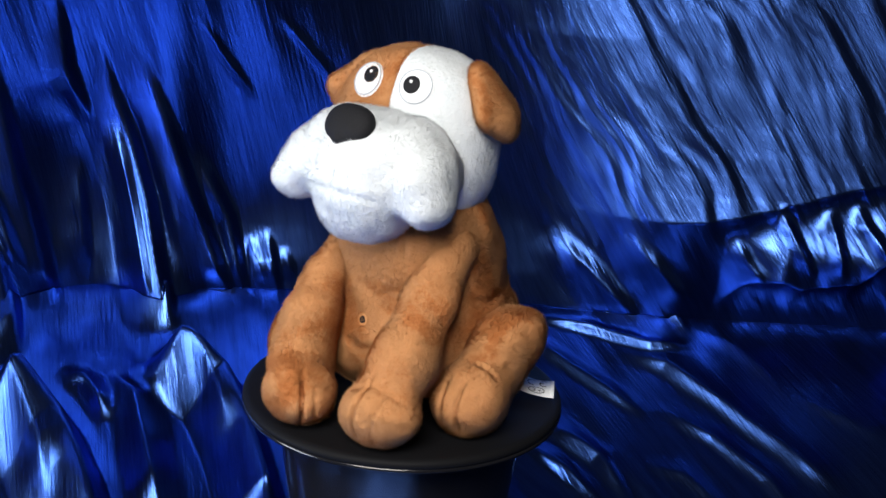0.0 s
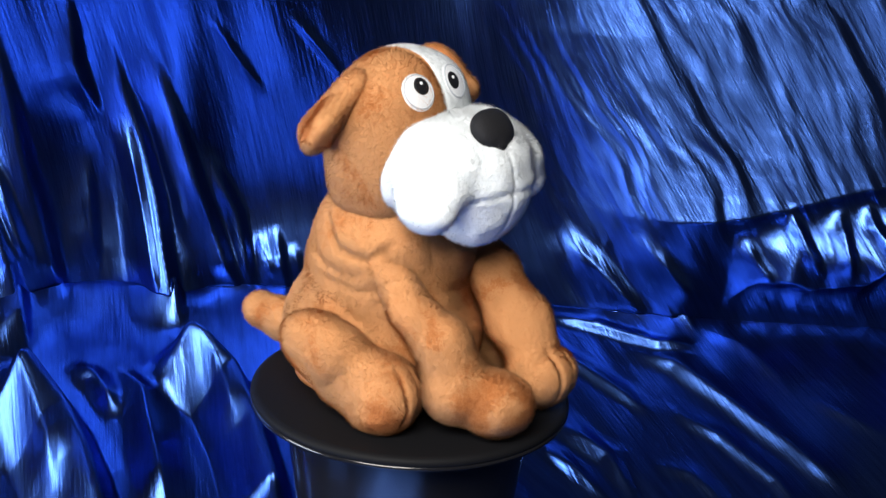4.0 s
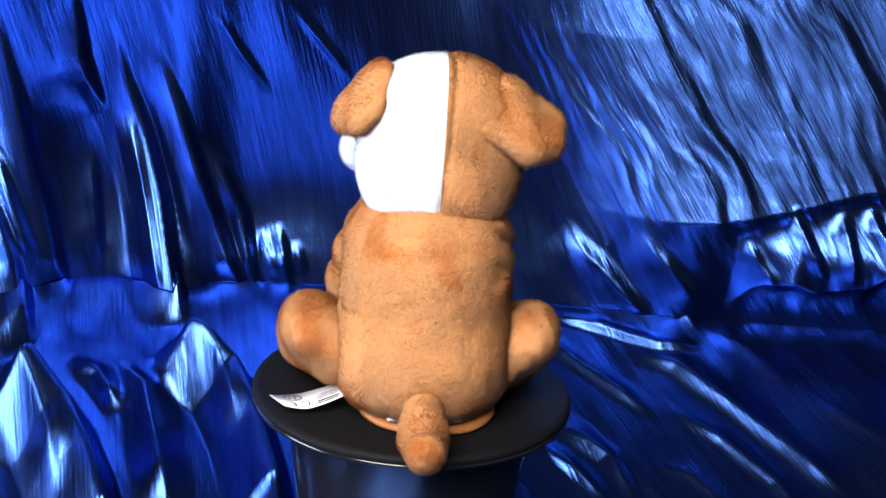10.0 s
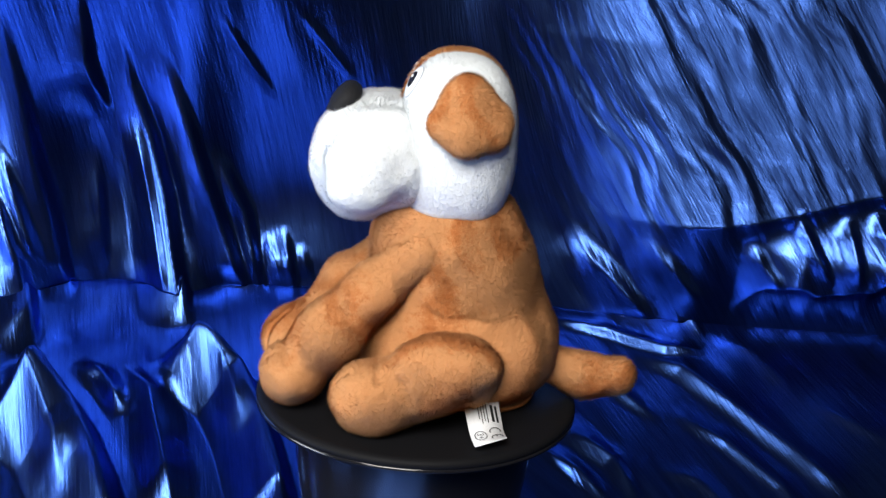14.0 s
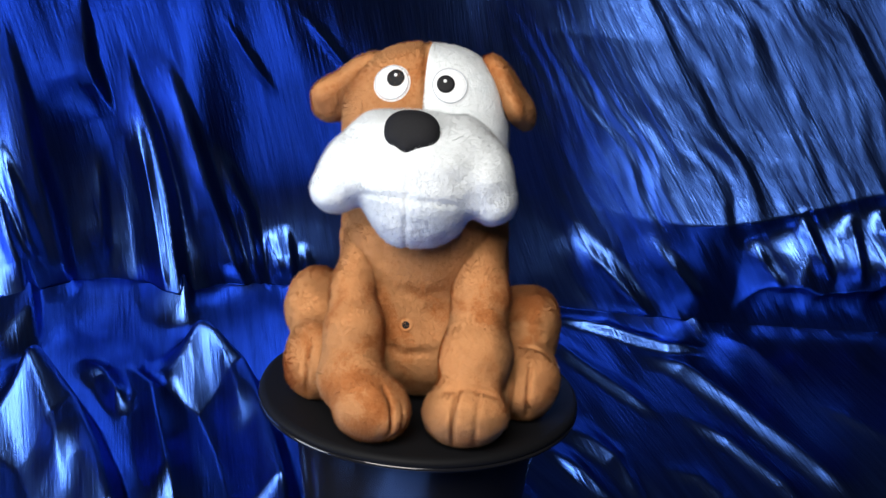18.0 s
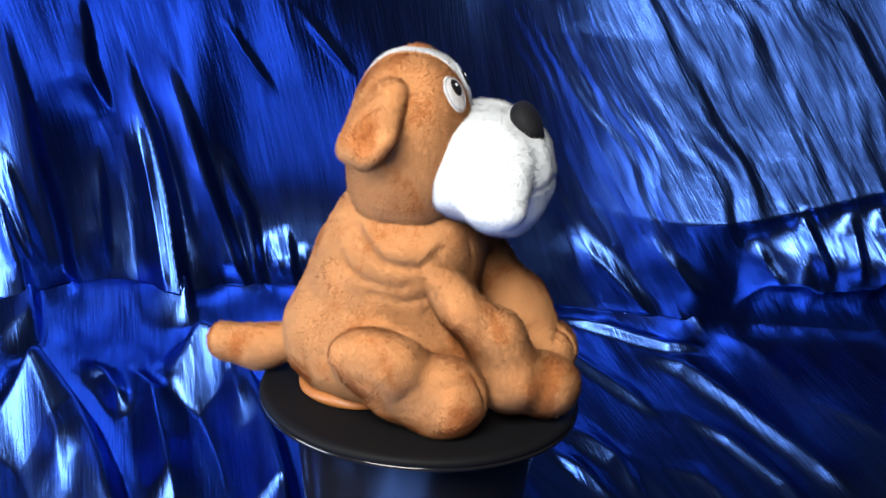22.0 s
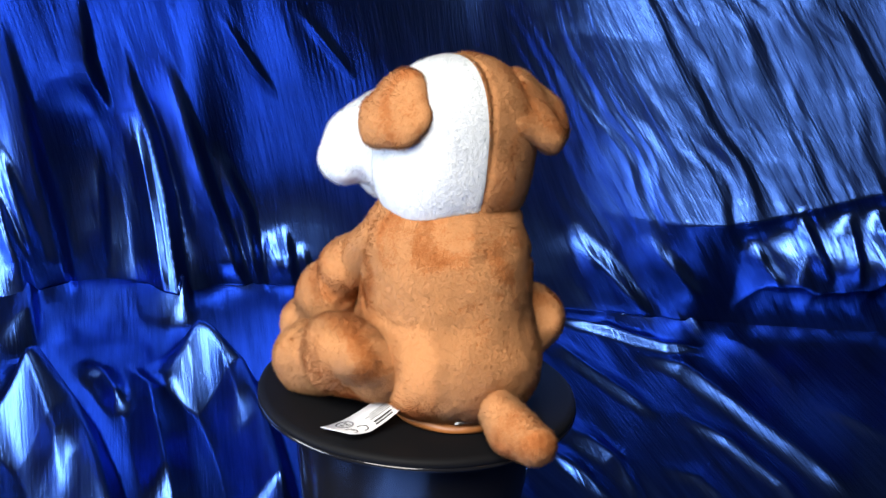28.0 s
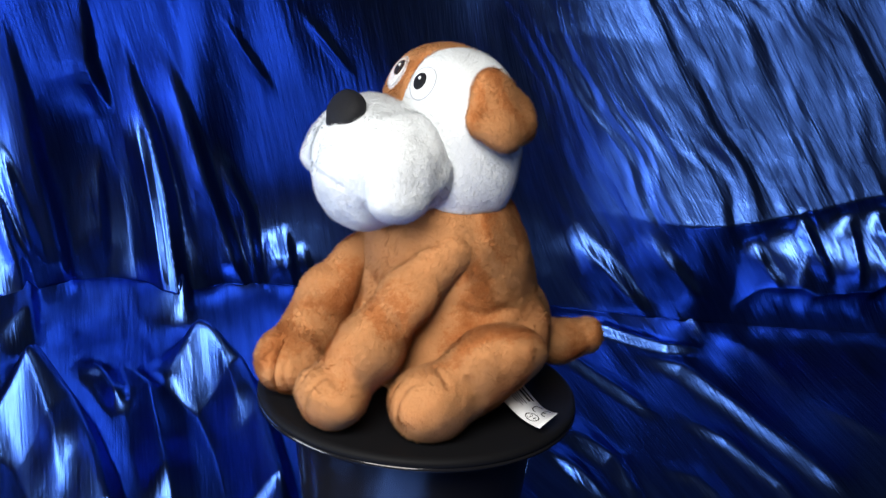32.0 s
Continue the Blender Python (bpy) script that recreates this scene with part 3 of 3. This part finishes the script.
def hindleg_shape(s):
    foot = 69 * s if s > 0 else 65 * s
    def shape(p):
        d = hindleg_left(p) if s > 0 else hindleg_right(p)
        d = d + 1.1 * lumps(p, 20, 7 + s) + 0.6 * lumps(p, 9, 17 + s)
        for off in (-5, 6):
            d = d + 2.6 * np.exp(-((p[:, 0] - foot - off) / 1.5) ** 2) * np.clip((-38 - p[:, 1]) / 8, 0, 1) * np.clip((p[:, 2] - 6) / 8, 0, 1)
        # the instep: a sewn line across the foot, and slack behind the knee
        d = d + arc_groove(p, [(foot - s * 6, -26, 52), (foot + s * 16, -24, 40), (foot + s * 21, -22, 20)], 2.2, 1.6)
        d = d + arc_groove(p, [(foot - s * 4, -10, 52), (foot + s * 20, -8, 40), (foot + s * 24, 2, 26)], 3.0, 0.9)
        return carve(d, -(p[:, 2] - 1), 5)
    return shape


def tail_shape(p):
    d = limb(p, [(-4, 82, 27), (-4, 112, 16.5), (-4.5, 137, 18.5)], [13, 12, 12.2], 14)
    return d + 0.7 * lumps(p, 16, 9) + 0.4 * lumps(p, 7, 19)


def triangle(p, a, b, c):
    """The distance to a flat triangle."""
    a, b, c = [np.array(v, float) for v in (a, b, c)]
    n = np.cross(b - a, c - a)
    n /= np.linalg.norm(n)
    inside = np.ones(len(p), bool)
    edge = np.full(len(p), 1e9)
    for u, v in ((a, b), (b, c), (c, a)):
        w = p - u
        inside &= np.cross(v - u, w) @ n >= 0
        h = np.clip(w @ (v - u) / ((v - u) @ (v - u)), 0, 1)
        edge = np.minimum(edge, np.linalg.norm(w - h[:, None] * (v - u), axis=1))
    return np.where(inside, np.abs((p - a) @ n), edge)


def flap(p, points, pad, flat):
    """A padded flap: a fan of triangles, rounded by pad and flattened across its own plane."""
    a = np.array(points[0], float)
    n = np.cross(np.array(points[1]) - a, np.array(points[-1]) - a)
    n = n / np.linalg.norm(n)
    q = p + n * (((p - a) @ n) * (flat - 1))[:, None]
    spots = [np.array(v) + n * (((np.array(v) - a) @ n) * (flat - 1)) for v in points]
    f = None
    for u, v in zip(spots[1:], spots[2:]):
        t = triangle(q, spots[0], u, v)
        f = t if f is None else blend(f, t, 12)
    return (f - pad) / flat ** 0.5


def ear_right(p):
    return flap(p, [(-47, 24.1, 211.1), (-35.9, 41.9, 196.8), (-60.6, 40.7, 186.8), (-71.9, 28.9, 185.9), (-74.9, 21, 195.4)], 10.5, 1.5)


def ear_left(p):
    return flap(p, [(36.2, 20.8, 215.9), (37.2, 38.5, 204.1), (44.5, 35, 197.9), (52.8, 20.8, 196.2), (48.5, 5.9, 201.3)], 10.5, 1.7)


def ear_shape(s):
    """Floppy ears, sewn to the skull along the top and the back."""
    def shape(p):
        return (ear_right(p) if s < 0 else ear_left(p)) + 0.5 * lumps(p, 16, 21 + s) + 0.3 * lumps(p, 8, 25 + s)
    return shape


def furry(mesh, per_cm2, length, seed):
    """Adds fine leaning hairs to a mesh, each a sliver that takes the surface's own shading."""
    rng = np.random.RandomState(seed)
    mesh.calc_loop_triangles()
    v = np.zeros(len(mesh.vertices) * 3)
    mesh.vertices.foreach_get("co", v)
    n = np.zeros(len(mesh.vertices) * 3)
    mesh.vertices.foreach_get("normal", n)
    v, n = v.reshape(-1, 3), n.reshape(-1, 3)
    faces = [list(p.vertices) for p in mesh.polygons]
    tri = np.zeros(len(mesh.loop_triangles) * 3, int)
    mesh.loop_triangles.foreach_get("vertices", tri)
    tri = tri.reshape(-1, 3)
    area = np.linalg.norm(np.cross(v[tri[:, 1]] - v[tri[:, 0]], v[tri[:, 2]] - v[tri[:, 0]]), axis=1) / 2
    count = int(area.sum() * 1e4 * per_cm2)
    pick = tri[rng.choice(len(tri), count, p=area / area.sum())]
    w = rng.dirichlet((1, 1, 1), count)
    root = (v[pick] * w[..., None]).sum(1)
    normal = (n[pick] * w[..., None]).sum(1)
    normal /= np.linalg.norm(normal, axis=1, keepdims=True)
    # the pile lies downwards, but is brushed aside in patches
    brushed = np.clip(3.5 * lumps(root * (1, 1, 0.8), 0.030, seed + 5) - 0.5, 0, 1)[:, None]
    lean = np.array([0, 0.25, -0.95]) * (1 - 1.9 * brushed) + 0.55 * np.stack([lumps(root, 0.016, seed + k) for k in (31, 37, 41)], 1) + 0.3 * rng.randn(count, 3)
    lean -= (lean * normal).sum(1, keepdims=True) * normal
    way = normal * 0.75 + lean * 0.75
    way /= np.linalg.norm(way, axis=1, keepdims=True)
    side = np.cross(normal, way) + 0.35 * rng.randn(count, 3)
    side /= np.linalg.norm(side, axis=1, keepdims=True)
    long = length * (0.6 + 0.7 * rng.rand(count, 1))
    root = root - normal * 0.0004
    blades = np.stack([root - side * 0.00013, root + way * long, root + side * 0.00013], 1).reshape(-1, 3)
    extra = (np.arange(count * 3).reshape(-1, 3) + len(v)).tolist()
    out = bpy.data.meshes.new("plush")
    out.from_pydata(np.concatenate([v, blades]).tolist(), [], faces + extra)
    out.shade_smooth()
    tilt = normal * 0.72 + way * 0.28
    out.normals_split_custom_set_from_vertices(np.concatenate([n, np.repeat(tilt, 3, 0)]).tolist())
    return out


def grown(shape, lo, hi, step=2.0):
    return solid(lambda p: shape(p * 1000) / 1000, [a / 1000 for a in lo], [a / 1000 for a in hi], step / 1000)


def on_surface(shape, points, normal, lift):
    """Points dropped onto a shape along the normal's direction, each its lift above it."""
    n = np.array(normal, float)
    n /= np.linalg.norm(n)
    p = np.array(points, float)
    t = np.full(len(p), 25.0)
    for _ in range(40):
        t -= shape(p + n * t[:, None]) * 0.8
    return (p + n * (t + np.array(lift))[:, None]) / 1000


def disc_on(shape, centre, normal, r0, r1, lift, thick):
    normal = Vector(normal).normalized()
    u = (Vector((1, 0, 0)) - normal * normal.x).normalized()
    v = normal.cross(u)
    steps, spots, lifts = 40, [], []
    for k in range(7):
        r = r0 + (r1 - r0) * k / 6
        for i in range(steps):
            w = 2 * math.pi * i / steps
            spots.append(Vector(centre) + u * (r * math.cos(w)) + v * (r * math.sin(w)))
            lifts.append(lift - thick if k == 6 or (k == 0 and r0 > 0) else lift)
    bm = bmesh.new()
    verts = [bm.verts.new(p) for p in on_surface(shape, spots, normal, lifts)]
    for k in range(6):
        for i in range(steps):
            j = (i + 1) % steps
            bm.faces.new((verts[k * steps + i], verts[k * steps + steps + i], verts[k * steps + steps + j], verts[k * steps + j]))
    bmesh.ops.remove_doubles(bm, verts=bm.verts, dist=1e-5)
    bmesh.ops.recalc_face_normals(bm, faces=bm.faces)
    return bm


def nose_shape(p):
    q = turned(p, (-11, -58, 195), -36, 0, 0)
    d = ell(q, (-9.8, -60.2, 195.8), (17.2, 8.4, 13.4), 2.3)
    return blend(d, limb(p, [(-12.1, -67.7, 187.8), (-12.2, -69, 183.7)], [3, 0.4]), 5)


def base_pad():
    """The flat nylon pocket sewn under the seat."""
    bm = lathe([(0, 0.009), (0.036, 0.009), (0.043, 0.0075), (0.0455, 0.005), (0.046, 0.003), (0.0445, 0.001), (0.04, 0), (0, 0)], 72)
    for v in bm.verts:
        w = math.atan2(v.co.y, v.co.x)
        v.co.x, v.co.y = v.co.x * 1.0 - 0.008, v.co.y * 0.86 + 0.042
        v.co.z = max(0.0006, v.co.z + 0.0012 * math.sin(5 * w) * (v.co.z > 0.002))
    return bm


def strip(points, width, thick):
    """A bent ribbon: points along its middle, each with its sideways direction."""
    bm = bmesh.new()
    rows = []
    for k, (p, across) in enumerate(points):
        p, across = Vector(p), Vector(across).normalized()
        way = Vector(points[min(k + 1, len(points) - 1)][0]) - Vector(points[max(k - 1, 0)][0])
        up = across.cross(way).normalized()
        rows.append([bm.verts.new(p + across * (s * width / 2) + up * (t * thick / 2)) for s, t in ((-1, -1), (1, -1), (1, 1), (-1, 1))])
    for a, b in zip(rows, rows[1:]):
        for i in range(4):
            bm.faces.new((a[i], a[(i + 1) % 4], b[(i + 1) % 4], b[i]))
    bm.faces.new(rows[0])
    bm.faces.new(rows[-1])
    bmesh.ops.recalc_face_normals(bm, faces=bm.faces)
    return bm


def tag_point(u, v):
    """A point of the care label: u along it from the seam, v across it."""
    x = 0.044 + 0.046 * u - (v - 0.5) * 0.012 * u
    y = 0.043 + 0.008 * u + (v - 0.5) * 0.022
    z = 0.0125 * (1 - u) ** 1.6 + 0.0032 + 0.010 * max(0.0, u - 0.6) ** 1.2 * (0.8 + 0.8 * v)
    return Vector((x, y, z))


def care_label(dog):
    label = part("care_label", strip([(tag_point(k / 14, 0.5), tag_point(k / 14, 1) - tag_point(k / 14, 0)) for k in range(15)], 0.023, 0.0003), PAPER, dog, "white sewn-in care label with black print")
    def bar(u0, u1, v0, v1):
        bm = bmesh.new()
        n = 8
        rows = [[bm.verts.new(tag_point(u0 + (u1 - u0) * i / n, v) + Vector((0, 0, 0.0005))) for v in (v0, v1)] for i in range(n + 1)]
        for a, b in zip(rows, rows[1:]):
            bm.faces.new((a[0], b[0], b[1], a[1]))
        bmesh.ops.solidify(bm, geom=bm.faces[:], thickness=0.0001)
        part("printed_bar", bm, INK, label, smooth=False)
    for v0, v1, u0, u1 in ((0.86, 0.92, 0.14, 0.46), (0.73, 0.81, 0.12, 0.44), (0.60, 0.63, 0.10, 0.46), (0.52, 0.545, 0.10, 0.42), (0.44, 0.465, 0.10, 0.47), (0.36, 0.385, 0.10, 0.38)):
        bar(u0, u1, v0, v1)
    def print_mark(name, outline):
        bm = bmesh.new()
        for loop in outline:
            verts = [bm.verts.new(tag_point(u, v) + Vector((0, 0, 0.0006))) for u, v in loop]
            bm.faces.new(verts)
        bmesh.ops.solidify(bm, geom=bm.faces[:], thickness=0.0001)
        part(name, bm, INK, label, smooth=False)
    def arc(cu, cv, ru, rv, a0, a1, thick):
        steps = [radians(a0 + (a1 - a0) * k / 14) for k in range(15)]
        return [[(cu + ru * math.cos(a), cv + rv * math.sin(a)) for a in (s, e)] + [(cu + (ru - thick * 0.5) * math.cos(a), cv + (rv - thick) * math.sin(a)) for a in (e, s)] for s, e in zip(steps, steps[1:])]
    # the letters C and E, and the oval age mark with 3+
    print_mark("letter_c", arc(0.64, 0.74, 0.085, 0.17, 65, 295, 0.035))
    print_mark("letter_e", arc(0.84, 0.74, 0.085, 0.17, 65, 295, 0.035) + [[(0.765, 0.725), (0.83, 0.725), (0.83, 0.755), (0.765, 0.755)]])
    print_mark("age_ring", arc(0.74, 0.30, 0.125, 0.19, 0, 360, 0.03))
    print_mark("digit_3", arc(0.695, 0.345, 0.032, 0.05, 140, -90, 0.025) + arc(0.695, 0.255, 0.032, 0.05, 90, -140, 0.025))
    print_mark("plus_sign", [[(0.755, 0.29), (0.815, 0.29), (0.815, 0.315), (0.755, 0.315)], [(0.778, 0.24), (0.792, 0.24), (0.792, 0.365), (0.778, 0.365)]])


def plush_dog():
    dog = tagged(new("plush_dog"), "sitting brown and white plush toy dog with big white jowls", "plush toy")
    seeds = iter(range(50, 90))
    def fluffy(name, mesh, mat, label, per_cm2=480, length=0.0028):
        return linked(name, furry(mesh, per_cm2, length, next(seeds)), mat, dog, label)
    fluffy("body", grown(body_shape, (-80, -60, -4), (80, 110, 165)), BROWN, "light brown plush body")
    whole = grown(head_shape, (-78, -42, 110), (62, 72, 250))
    fluffy("head", cut(whole, (-0.008, 0, 0), (-1, 0, 0)), BROWN, "brown plush half of the head")
    fluffy("face_patch", cut(whole, (-0.008, 0, 0), (1, 0, 0)), WHITE, "white plush half of the head", 240, 0.0019)
    fluffy("muzzle", grown(muzzle_shape, (-85, -95, 104), (70, 16, 218), 1.6), WHITE, "white plush muzzle with hanging jowls", 240, 0.0024)
    fluffy("fang", grown(fang_shape, (2, -80, 150), (22, -58, 174), 1.2), WHITE, "small white plush tooth", 190, 0.0012)
    linked("nose", grown(nose_shape, (-35, -85, 168), (15, -35, 220), 1.2), FELT, dog, "large black felt nose")
    for s in (-1, 1):
        fluffy("front_leg", grown(foreleg_shape(s), (-80, -120, -4), (75, 20, 130), 1.6), BROWN, "brown plush front leg with stitched toes")
        fluffy("hind_leg", grown(hindleg_shape(s), (-110 if s < 0 else 20, -75, -4), (-20 if s < 0 else 110, 75, 90), 1.6), BROWN, "brown plush hind leg")
        fluffy("ear", grown(ear_shape(s), (-95, -10, 170) if s < 0 else (15, -10, 175), (-15, 60, 236) if s < 0 else (72, 58, 234), 1.4), BROWN, "floppy brown plush ear")
    fluffy("tail", grown(tail_shape, (-25, 65, -4), (15, 160, 55), 1.6), BROWN, "short brown plush tail")
    pad = part("base_pocket", base_pad(), LINING, dog, "brown nylon pocket under the seat")
    part("fastening_tape", strip([((0.018 - 0.0035 * k, 0.0785 + 0.0004 * k, 0.0105), (0, 0.3, 1)) for k in range(5)], 0.0022, 0.0006), TAPE, pad, "white fastening tape")
    part("fastening_tape", strip([((-0.018 - 0.003 * k, 0.0795 - 0.0009 * k, 0.0105), (0, 0.3, 1)) for k in range(5)], 0.0022, 0.0006), TAPE, pad, "white fastening tape")
    for at, pupil in (((-28.4, -13.7, 214), (-25.5, -12, 216)), ((8.2, -15.8, 217), (5.5, -15.5, 217))):
        facing = (-0.25 if at[0] < -8 else 0.12, -0.78, 0.62)
        eye = part("eye", disc_on(head_shape, at, facing, 0, 12.3, 1.2, 0.9), EYE_WHITE, dog, "round white embroidered eye")
        part("stitching", disc_on(head_shape, at, facing, 10.7, 11.3, 1.5, 0.6), EYE_RING, eye, "grey stitched ring")
        part("pupil", disc_on(head_shape, pupil, facing, 0, 6.0, 1.9, 0.9), PUPIL_AND_HOLE, eye, "black oval pupil")
        part("glint", disc_on(head_shape, (pupil[0] - 0.4, pupil[1] - 0.8, pupil[2] + 2.6), facing, 0, 1.1, 2.4, 0.5), GLINT, eye, "white stitched dot")
    eyelet = part("eyelet", disc_on(body_shape, (-8, -41, 61), (0, -1, 0.15), 2.4, 4.4, 1.5, 1.0), BROWN, dog, "tan stitched ring round the belly hole")
    # no opening is cut: a flat black disc paints the shade inside
    part("hole", disc_on(body_shape, (-8, -41, 61), (0, -1, 0.15), 0, 2.6, 1.2, 0.6), PUPIL_AND_HOLE, eyelet, "flat black disc for the dark inside of the belly hole")
    care_label(dog)
    return dog


stand, platter = display_stand()
dog = plush_dog()


def motions():
    turn = 360 / 16.668
    spin = lambda t: -47.8 + turn * (t - 16)
    times = [k * 0.5 for k in range(65)]
    walk(dog, [(t, pose(0, 0, 0, 0, 0, spin(t))) for t in times])
    walk(platter, [(t, pose(0, 0, 0, 0, 0, spin(t))) for t in times])


motions()
